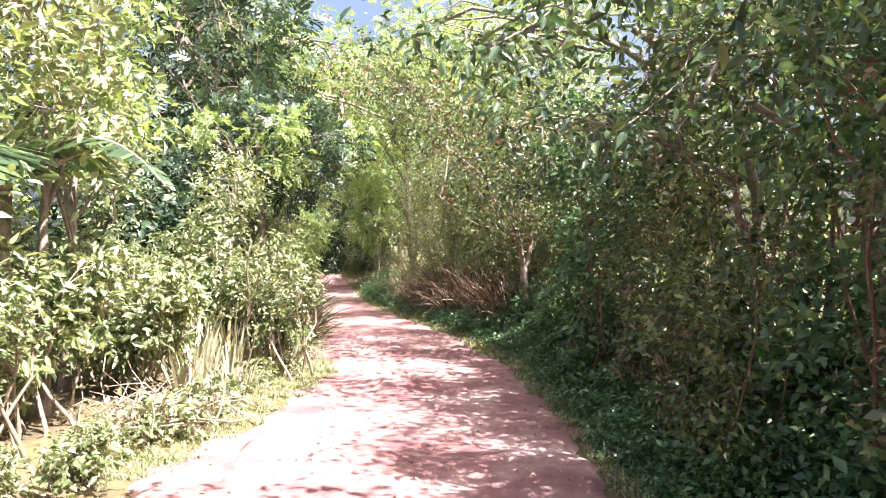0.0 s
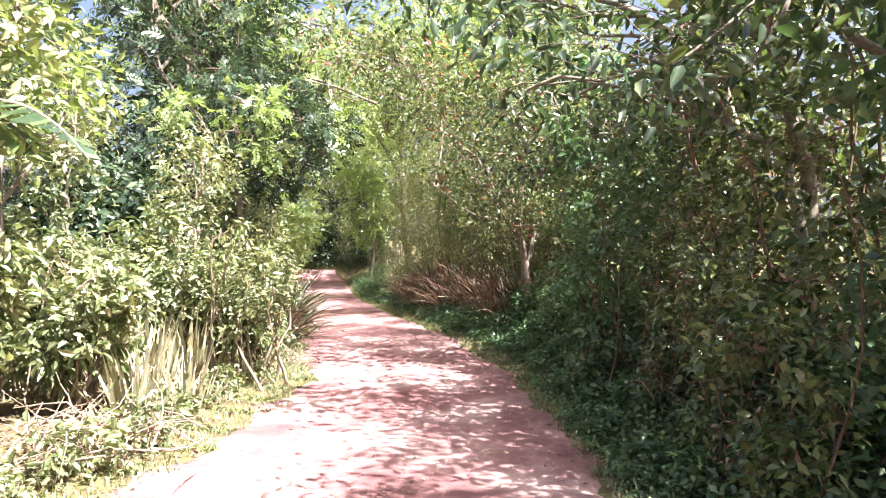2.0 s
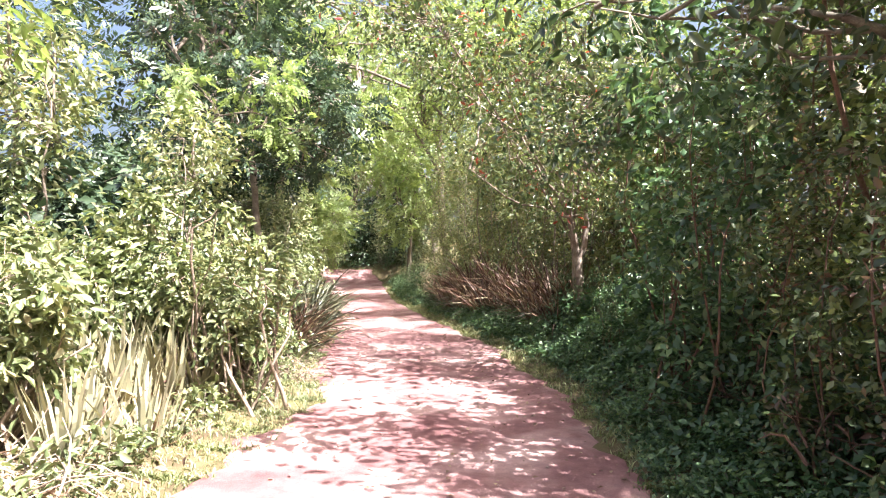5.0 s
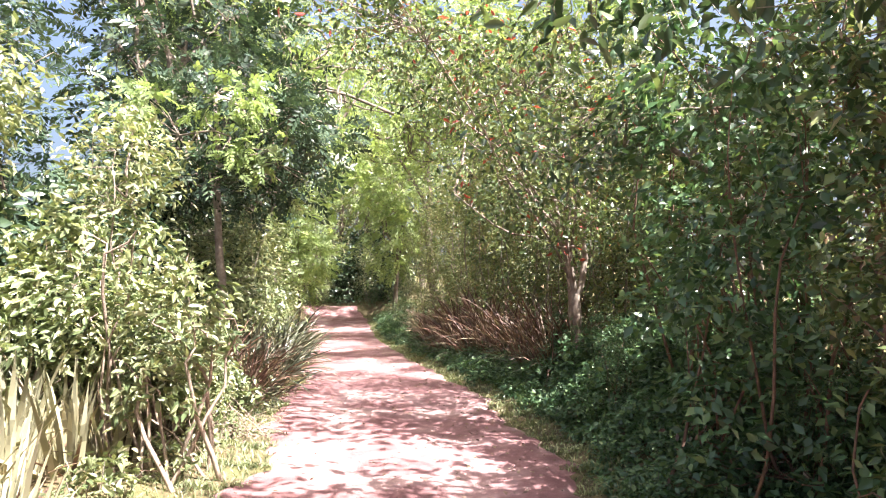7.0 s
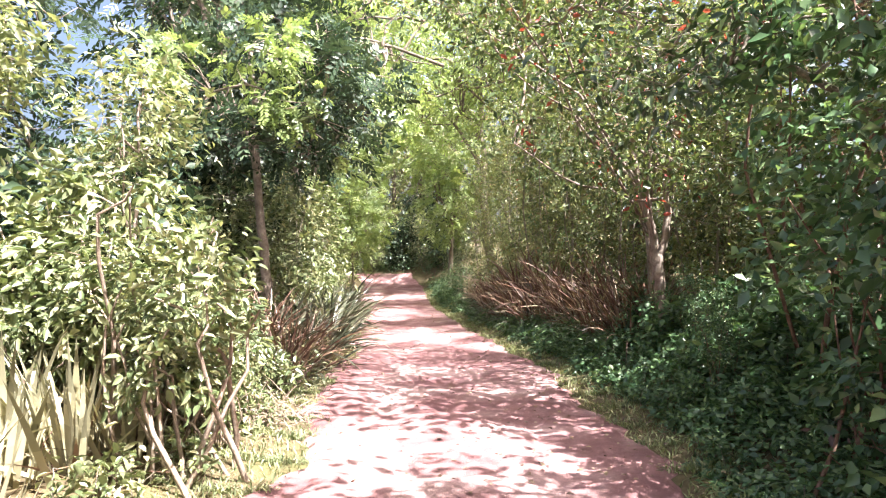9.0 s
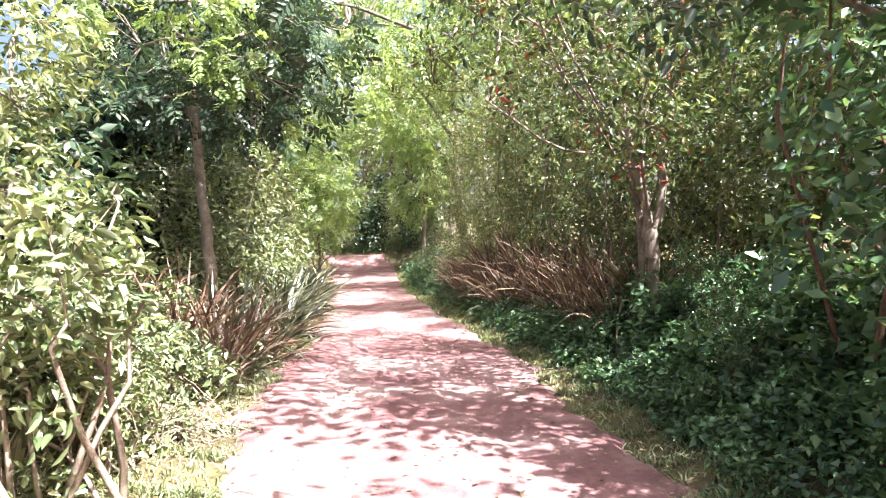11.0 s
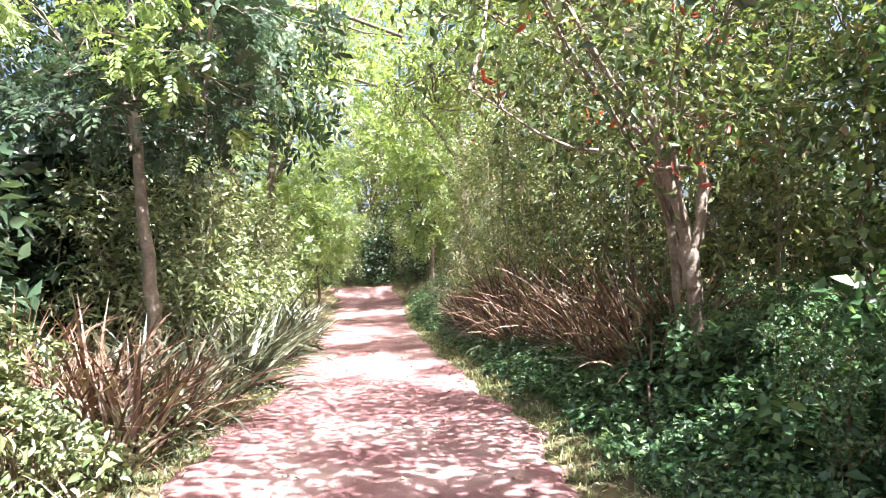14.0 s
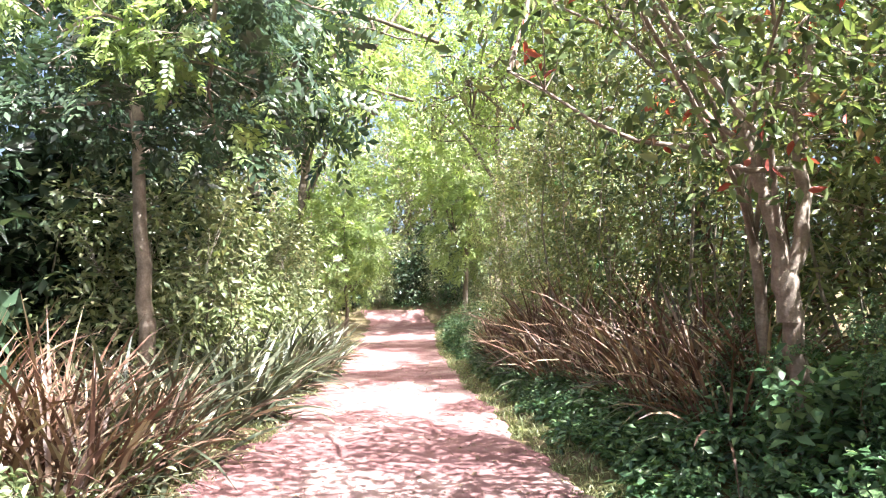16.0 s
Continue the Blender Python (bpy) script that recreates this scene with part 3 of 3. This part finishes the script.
for x, y, a, s in ((-9.2, 15.6, 100, 0.85), (-8.7, 25.5, 210, 1.4)):
    place(copy_thing(tree_b, Matrix()), x, y, a, s)

# dark undergrowth mass
dark_bl = [(0, 0, 0.9, 0.9, 0.9, 0.9), (0.1, 0.1, 2.0, 0.8, 0.8, 0.8)]
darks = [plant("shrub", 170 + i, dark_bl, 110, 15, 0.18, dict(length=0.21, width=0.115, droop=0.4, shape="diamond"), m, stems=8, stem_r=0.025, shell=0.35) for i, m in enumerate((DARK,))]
darks.append(plant("shrub", 175, dark_bl, 130, 22, 0.15, dict(length=0.12, width=0.045, droop=0.3, shape="diamond"), SHRUB, stems=10, stem_r=0.018, shell=0.3, twigs=0.6))
spots = [(-5.4, 13.6, 0, 1.1), (-5.4, 17.6, 150, 1.1), (-7.0, 18.2, 20, 1.45), (-7.9, 18.8, 90, 1.6), (-7.3, 19.6, 180, 1.5), (-8.3, 17.6, 250, 1.4), (-6.2, 14.6, 70, 1.2), (-6.6, 12.6, 220, 1.1), (-5.0, 18.2, 10, 1.2), (-7.4, 16.2, 40, 1.3), (-5.6, 20.0, 80, 1.25), (-5.8, 22.0, 90, 1.2), (-6.6, 24.0, 10, 1.3), (-7.5, 25.8, 160, 1.3), (-8.0, 28.0, 260, 1.4),
         (-8.6, 30.5, 30, 1.4), (-9.4, 33, 310, 1.5), (-10.2, 36, 70, 1.5), (-8.6, 21.0, 120, 1.5), (-9.2, 12.0, 20, 0.9), (-11, 39, 45, 1.6), (-12.4, 42, 0, 1.6),
         (-7.0, 12.9, 60, 1.0), (-8.6, 15.2, 60, 1.15), (-7.6, 18.0, 200, 1.5), (-9.4, 17.0, 10, 1.2), (-8.2, 11.0, 100, 0.9), (-10.5, 14.0, 150, 1.1)]
near_lane = [p for p in spots if p[1] > 16 and p[0] > -6 - max(0, p[1] - 20) * 0.3]
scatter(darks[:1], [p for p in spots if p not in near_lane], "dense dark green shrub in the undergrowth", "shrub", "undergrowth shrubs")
scatter(darks[1:], [(x, y, a, k * 1.05) for x, y, a, k in near_lane], "light twiggy shrub with small yellowish leaves", "shrub", "twiggy shrubs by the lane")

# lime feather tree over the bend
crown_c = [(0, 0, 2.6, 1.2, 1.1, 0.8), (0.6, -0.6, 3.6, 1.3, 1.2, 0.8), (-0.5, 0.5, 4.8, 1.6, 1.5, 1.0)]
tree_c = plant("lime_feather_tree", 180, crown_c, 150, 5, 0.26, dict(length=0.42, pairs=6, leaflet=0.17, width=0.06), LIME, stems=12, stem_r=0.04, wood=BARK, shell=0.35,
               trunk=[([(0, 0, 0), (0.1, 0, 1.2), (0.1, -0.1, 2.6), (0, 0, 4)], 0.09, 0.04)], part="trunk")
tagged(place(tree_c, -7.6, 33.0, 0), "lime-green feather-leaved tree leaning over the lane", "tree", "lime feather trees")
for x, y, a, s in ((-9.6, 37.0, 200, 1.3), (-4.2, 40.5, 20, 1.6)):
    place(copy_thing(tree_c, Matrix()), x, y, a, s)

# far trees that close the lane
far_bl = [(0, 0, 2.5, 2.0, 2.0, 2.0), (0.4, 0.3, 5.5, 2.6, 2.6, 2.0), (-0.5, 0, 8.2, 2.4, 2.4, 1.8), (1.2, -0.6, 7.0, 1.8, 1.8, 1.3)]
fars = [plant("tree", 190 + i, far_bl, 190, 13, 0.33, dict(length=0.3, width=0.11, droop=0.3, shape="diamond"), m, stems=14, stem_r=0.05, wood=BARK, shell=0.35, twigs=0.15,
              trunk=[([(0, 0, 0), (0.15, 0, 2.2), (0, 0.2, 5), (0.1, 0.1, 8)], 0.18, 0.06)], part="trunk") for i, m in enumerate((FINE, HEDGE, GRASS))]
spots = [(-9, 49, 0, 1.1), (-12, 46.5, 60, 1.0), (-6, 49, 120, 1.2), (-3, 46, 200, 1.15), (-1, 40, 10, 1.0), (1.6, 34, 80, 1.0), (-14, 41, 140, 1.1), (-12.5, 33, 260, 1.0), (3.8, 27, 40, 1.0), (-16, 50, 20, 1.3), (-5.5, 56, 90, 1.6), (-11, 58, 10, 1.7), (-7.6, 51.5, 10, 1.2), (-10.5, 52, 60, 1.2),
         (7.0, 14, 110, 0.9), (7.5, 6, 30, 0.8), (-20, 40, 15, 1.0), (-22, 22, 15, 0.45), (-18, 12, 85, 0.4), (-3, -14, 20, 0.9), (4, -11, 20, 0.8)]
scatter(fars, spots, "tall leafy tree closing the view beyond the lane", "tree", "woodland trees")

# pale-barked double trunk on the bank, with red flowers and overhanging boughs
crown_d = [(-0.3, -0.7, 2.35, 0.8, 0.5, 0.4), (0.7, -0.5, 2.2, 0.6, 0.6, 0.5), (-1.0, -0.5, 2.9, 1.2, 1.5, 0.6), (0.4, 0.3, 3.8, 1.3, 1.4, 0.8), (-1.6, 0.0, 4.2, 1.3, 1.5, 0.7), (-0.8, 0.2, 5.0, 1.3, 1.3, 0.8), (-0.3, -2.0, 4.0, 1.1, 1.2, 0.7),
           (-1.4, -2.2, 4.4, 1.0, 1.1, 0.5), (-2.3, -1.5, 4.7, 1.1, 1.3, 0.5), (-3.0, -0.4, 5.2, 1.1, 1.4, 0.5), (-3.2, -3.0, 4.9, 0.9, 1.1, 0.4), (-2.0, 1.4, 5.0, 1.2, 1.3, 0.5)]
tree_d = plant("pale_barked_tree", 200, crown_d, 620, 18, 0.18, dict(length=0.11, width=0.05, droop=0.4, shape="diamond"), HEDGE, stems=14, stem_r=0.03, wood=PALE, shell=0.35,
               trunk=[([(0.04, 0, 0), (0, 0, 0.7), (-0.06, 0.02, 1.4), (-0.2, 0.05, 2.1), (-0.45, 0.1, 3.2)], 0.085, 0.034), ([(-0.04, 0.0, 1.2), (0.09, 0.04, 1.6), (0.12, 0.08, 2.3), (0.25, 0.1, 3.0)], 0.06, 0.03),
                      ([(0.05, 0.8, 0), (0.02, 0.8, 1.2), (-0.12, 0.8, 2.6)], 0.06, 0.035)], part="trunk", parts=((40, 6, dict(length=0.11, width=0.05), RED),))
tagged(place(tree_d, 1.88, 14.6, 0), "pale-barked forked tree with scattered red bracts", "tree")

# tall airy trees whose limbs meet over the lane
airy_bl = [(0, 0, 7.0, 2.2, 2.2, 1.2), (2.2, -0.5, 6.2, 1.7, 1.6, 0.9), (-0.8, 0.4, 9.0, 2.2, 2.2, 1.3), (2.8, 0.3, 8.0, 1.6, 1.6, 1.0), (2.0, -1.0, 5.5, 0.9, 0.9, 0.5)]
airy = plant("airy_tree", 210, airy_bl, 200, 6, 0.3, dict(length=0.4, pairs=4, leaflet=0.17, width=0.06), LIME, stems=22, stem_r=0.05, wood=BARK, shell=0.25, twigs=0.5,
             trunk=[([(0, 0, 0), (0.2, 0, 2.5), (0.3, 0.1, 5), (0.2, 0.1, 8)], 0.17, 0.06), ([(0.25, 0, 3.6), (1.3, -0.3, 5.2), (2.6, -0.2, 6.6)], 0.08, 0.03)], part="trunk")
tagged(place(airy, -6.6, 23.0, 0, 1.15), "tall airy tree arching limbs over the lane", "tree", "arching trees over the lane")
for x, y, a, size in ((-9.6, 33.0, -15, 1.4), (0.6, 29.0, 170, 1.2), (2.6, 20.0, 190, 1.0), (-1.6, 36.0, 165, 1.5), (-10.0, 27.0, 10, 1.45)):
    place(copy_thing(airy, Matrix()), x, y, a, size)

# undergrowth at the end of the lane
scatter([copy_thing(k, Matrix()) for k in darks], [(-12, 46, 0, 1.2), (-10, 46.5, 80, 1.2), (-8.2, 46.8, 150, 1.1), (-6.4, 46.5, 200, 1.2), (-4.8, 45, 30, 1.2), (-3.6, 42, 90, 1.1), (-7.5, 48.5, 10, 1.6), (-9.4, 47.6, 200, 1.5), (-5.5, 47.6, 260, 1.5), (-11.2, 47.6, 130, 1.5)],
        "dark shrub closing the end of the lane", "shrub", "shrubs at the lane's end")

# banana plant
def banana(seed):
    rng = np.random.default_rng(seed)
    root = new("banana_plant")
    w = Wood(9)
    w.tube([(0, 0, -0.1), (0.02, 0, 0.6), (0.0, 0.02, 1.3), (0.04, 0, 1.9)], 0.13, 0.06)
    v, f, tone, n = [], [], [], 0
    for az, el, ln in ((-8, 0.75, 1.9), (75, 0.9, 1.7), (160, 0.7, 1.8), (235, 1.0, 1.6), (300, 0.6, 1.7)):
        o = np.array([math.cos(radians(az)), math.sin(radians(az)), 0])
        side = np.array([-o[1], o[0], 0])
        t = np.linspace(0, 1, 33)
        mid = np.array([0.03, 0, 1.85]) + o * (ln * t * (1 - 0.12 * t))[:, None] * math.cos(el * 0.8) + np.array([0, 0, 1]) * (ln * (math.sin(el) * t - 0.75 * t * t))[:, None]
        w.tube(mid[::2], 0.025, 0.005, 5)
        for k in range(3, 32):
            wd = 0.34 * math.sin(math.pi * min(1, (t[k] + 0.03) ** 0.8)) + 0.03
            gap = rng.choice([0.0, 0.0, 0.35])
            for sg in (-1, 1):
                drop = np.array([0, 0, -wd * rng.uniform(0.15, 0.55)])
                a, b = mid[k], mid[k + 1] * (1 - gap) + mid[k] * gap
                c = side * sg * wd + drop + o * 0.05
                v += [a, b, b + c * rng.uniform(0.92, 1.05), a + c]
                f.append((n, n + 1, n + 2, n + 3))
                tone.append(rng.uniform(0, 1))
                n += 4
    tagged(from_arrays("leaves", np.array(v), f, BIG, tone, parent=root), "broad torn leaves", kind="stuff")
    w.make("stem", PALE, root)
    return root


tagged(place(banana(7), -4.85, 7.0, 0, 1.42), "banana plant with torn arching leaves behind the shrubs", "banana plant")

# ---- verges ----
herb_bl = [(0, 0, 0.22, 0.3, 0.3, 0.2), (0.1, 0.1, 0.38, 0.2, 0.2, 0.14)]
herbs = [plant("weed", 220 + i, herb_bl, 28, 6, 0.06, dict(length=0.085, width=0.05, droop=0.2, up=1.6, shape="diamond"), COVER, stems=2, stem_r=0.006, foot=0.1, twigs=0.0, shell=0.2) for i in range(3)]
spots = []
y = 1.5
while y < 43:
    e = float(curve_at(RIGHT, y))
    for k in range(7 if y < 15.5 else 3):
        spots.append((e + (0.16 if y < 10 else 0.36) + 0.25 * k + rnd.uniform(-0.08, 0.2), y + rnd.uniform(-0.2, 0.2), rnd.uniform(0, 360), rnd.uniform(0.55, 0.95) * (0.7 + 0.2 * k) * (1 if y < 17 else 0.9)))
    y += 0.42 if y < 17 else 0.75
for i in range(40):
    y = rnd.uniform(30, 47)
    spots.append((float(curve_at(RIGHT, y)) + rnd.uniform(0.3, 3.5), y, rnd.uniform(0, 360), rnd.uniform(1.6, 2.6)))
for i in range(36):
    spots.append((rnd.uniform(-13, -4), rnd.uniform(45.5, 48), rnd.uniform(0, 360), rnd.uniform(1.6, 2.6)))
far_spots = np.array([p for p in spots if p[1] > 14.5])
spots = [p for p in spots if p[1] <= 14.5]
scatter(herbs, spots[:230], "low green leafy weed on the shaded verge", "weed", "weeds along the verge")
rng = np.random.default_rng(225)
far_spots = np.concatenate([far_spots, np.array(spots[230:]).reshape(-1, 4)])
pos, out = crown_points(rng, len(far_spots) * 110, [(0, 0, 0.22, 0.3, 0.3, 0.2), (0.1, 0.1, 0.34, 0.2, 0.2, 0.16)], 0.2)
fx, fy, _, fs = np.repeat(far_spots, 110, 0).T
pos = pos * fs[:, None] + np.stack([fx, fy, height(fx, fy) - 0.03], 1)
tagged(from_arrays("weeds", *leaves(rng, pos, out, 0.09, 0.05, "diamond", up=1.6, droop=0.2)[:2], COVER, rng.uniform(0, 1, len(pos) * 2)),
       "low green weeds carpeting the far verge", "weeds", kind="stuff")
n = 42000
cy = 0.8 + 19 * rng.uniform(0, 1, n) ** 1.15
cd = np.where(cy < 11, 0.12, 0.4) + 2.3 * rng.uniform(0, 1, n) ** 1.3
cx = curve_at(RIGHT, cy) + cd
lift = np.clip(0.10 + 0.10 * swell(cx, cy, 1.6) + 0.12 * cd, 0.03, 0.6) * rng.uniform(0.25, 1.05, n) * np.clip(cd / 0.5, 0.25, 1)
pos = np.stack([cx, cy, height(cx, cy) + lift], 1)
v, f, tone = leaves(rng, pos, np.tile([-0.35, -0.1, 0.2], (n, 1)), 0.075, 0.045, "diamond", up=1.7, droop=0.15)
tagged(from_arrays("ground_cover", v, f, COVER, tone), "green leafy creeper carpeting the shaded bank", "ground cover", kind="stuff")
pale_herbs = [plant("weed", 230 + i, herb_bl, 26, 5, 0.06, dict(length=0.1, width=0.05, droop=0.2, up=1.2), SHRUB, stems=6, stem_r=0.006, foot=0.1, twigs=0.2, shell=0.2) for i in range(2)]
spots = []
y = 3.0
while y < 20:
    e = float(curve_at(LEFT, y))
    spots.append((e - 0.3 - rnd.uniform(0, 0.45), y, rnd.uniform(0, 360), rnd.uniform(0.5, 1.1)))
    y += 0.4
scatter(pale_herbs, spots, "sunlit pale green weed at the lane's edge", "weed", "sunlit weeds along the lane")


def grass_strip(name, seed, n, table, near, far, y0, y1, length, label):
    """Short grass along one edge of the lane."""
    rng = np.random.default_rng(seed)
    y = y0 + (y1 - y0) * rng.uniform(0, 1, n) ** 1.25
    y += 0.15 * np.sin(y * 9)
    x = curve_at(table, y) + near + (far - near) * rng.beta(1.3, 1.3, n)
    v, f, tone = blades(rng, n, length, 0.013, 0.0, 1.0, 1.0, 2)
    v = v.reshape(n, -1, 3) + np.stack([x, y, height(x, y) + 0.04], 1)[:, None]
    tagged(from_arrays(name, v.reshape(-1, 3), f, GRASS, tone), label, "grass", kind="stuff")


grass_strip("grass", 240, 15000, LEFT, 0.25, -0.75, 5.5, 24, 0.11, "short sunlit grass along the lane")
grass_strip("grass", 241, 16000, RIGHT, -0.12, 0.6, 4, 44, 0.13, "short grass on the shaded verge")

# dry branches heaped on the verge
def brushwood(seed, mat, litter):
    """A loose heap of bent sticks with dead leaves caught in it."""
    rng = np.random.default_rng(seed)
    pile = Wood(5)
    for i in range(110):
        a = np.array([rng.normal() * 0.4, rng.normal() * 0.4, abs(rng.normal()) * 0.12])
        d = unit(rng.normal(size=3) * np.array([1, 1, 0.35])) * rng.uniform(0.25, 0.8)
        pile.tube(bend(rng, a, a + d + np.array([0, 0, 0.12]), 5, 0.12), rng.uniform(0.005, 0.016), 0.003)
    heap = new("brushwood_heap")
    pile.make("branches", mat, heap)
    pos = rng.normal(size=(420, 3)) * np.array([0.4, 0.4, 0.1]) + np.array([0, 0, 0.16])
    tagged(from_arrays("dry_leaves", *leaves(rng, pos, unit(pos), 0.075, 0.035)[:2], litter, rng.uniform(0, 1, 420 * 4), parent=heap), kind="stuff")
    return heap


scatter([brushwood(250, DRY, LITTER)], [(-3.05, 7.0, 0, 1.0), (-2.75, 11.9, 90, 0.7)], "heap of dry brown branches and dead leaves", "brushwood", "brushwood heaps")
scatter([brushwood(251, RUSSET, RUST)], [(3.0, 6.2, 200, 0.9), (2.95, 7.3, 70, 0.8), (2.7, 9.0, 20, 0.7)], "heap of russet dead branches under the hedge", "brushwood", "brushwood heaps")
rng = np.random.default_rng(252)

# fallen leaves and small stones on the lane
n = 1500
ly = rng.uniform(1, 26, n)
lx = curve_at(LEFT, ly) - 0.2 + (curve_at(RIGHT, ly) - curve_at(LEFT, ly) + 0.5) * np.where(rng.uniform(size=n) < 0.6, 1 - rng.uniform(0, 1, n) ** 2 * 0.6, rng.uniform(0, 1, n))
lp = np.stack([lx, ly, height(lx, ly) + 0.045], 1)
v, f, tone = leaves(rng, lp, np.zeros((n, 3)), 0.055, 0.03, "diamond", up=4.0, droop=0.0)
tagged(from_arrays("fallen_leaves", v, f, LITTER, tone), "dry fallen leaves scattered on the red earth", "leaf litter", kind="stuff")
pebble = bmesh.new()
bmesh.ops.create_icosphere(pebble, subdivisions=1, radius=1)
pv = np.array([p.co for p in pebble.verts])
pf = np.array([[q.index for q in p.verts] for p in pebble.faces])
pebble.free()
n = 700
sy = rng.uniform(1.5, 24, n)
sx = curve_at(LEFT, sy) + (curve_at(RIGHT, sy) - curve_at(LEFT, sy)) * rng.uniform(0, 1, n)
sr = 0.006 + 0.018 * rng.uniform(0, 1, n) ** 5
sv = pv[None] * sr[:, None, None] * rng.uniform(0.6, 1.2, (n, len(pv), 1)) * np.array([1, 1, 0.6]) + np.stack([sx, sy, height(sx, sy) + 0.028], 1)[:, None]
tagged(from_arrays("gravel", sv.reshape(-1, 3), (np.arange(n)[:, None, None] * len(pv) + pf[None]).reshape(-1, 3), STONE), "small loose stones on the red earth", "gravel", kind="stuff")
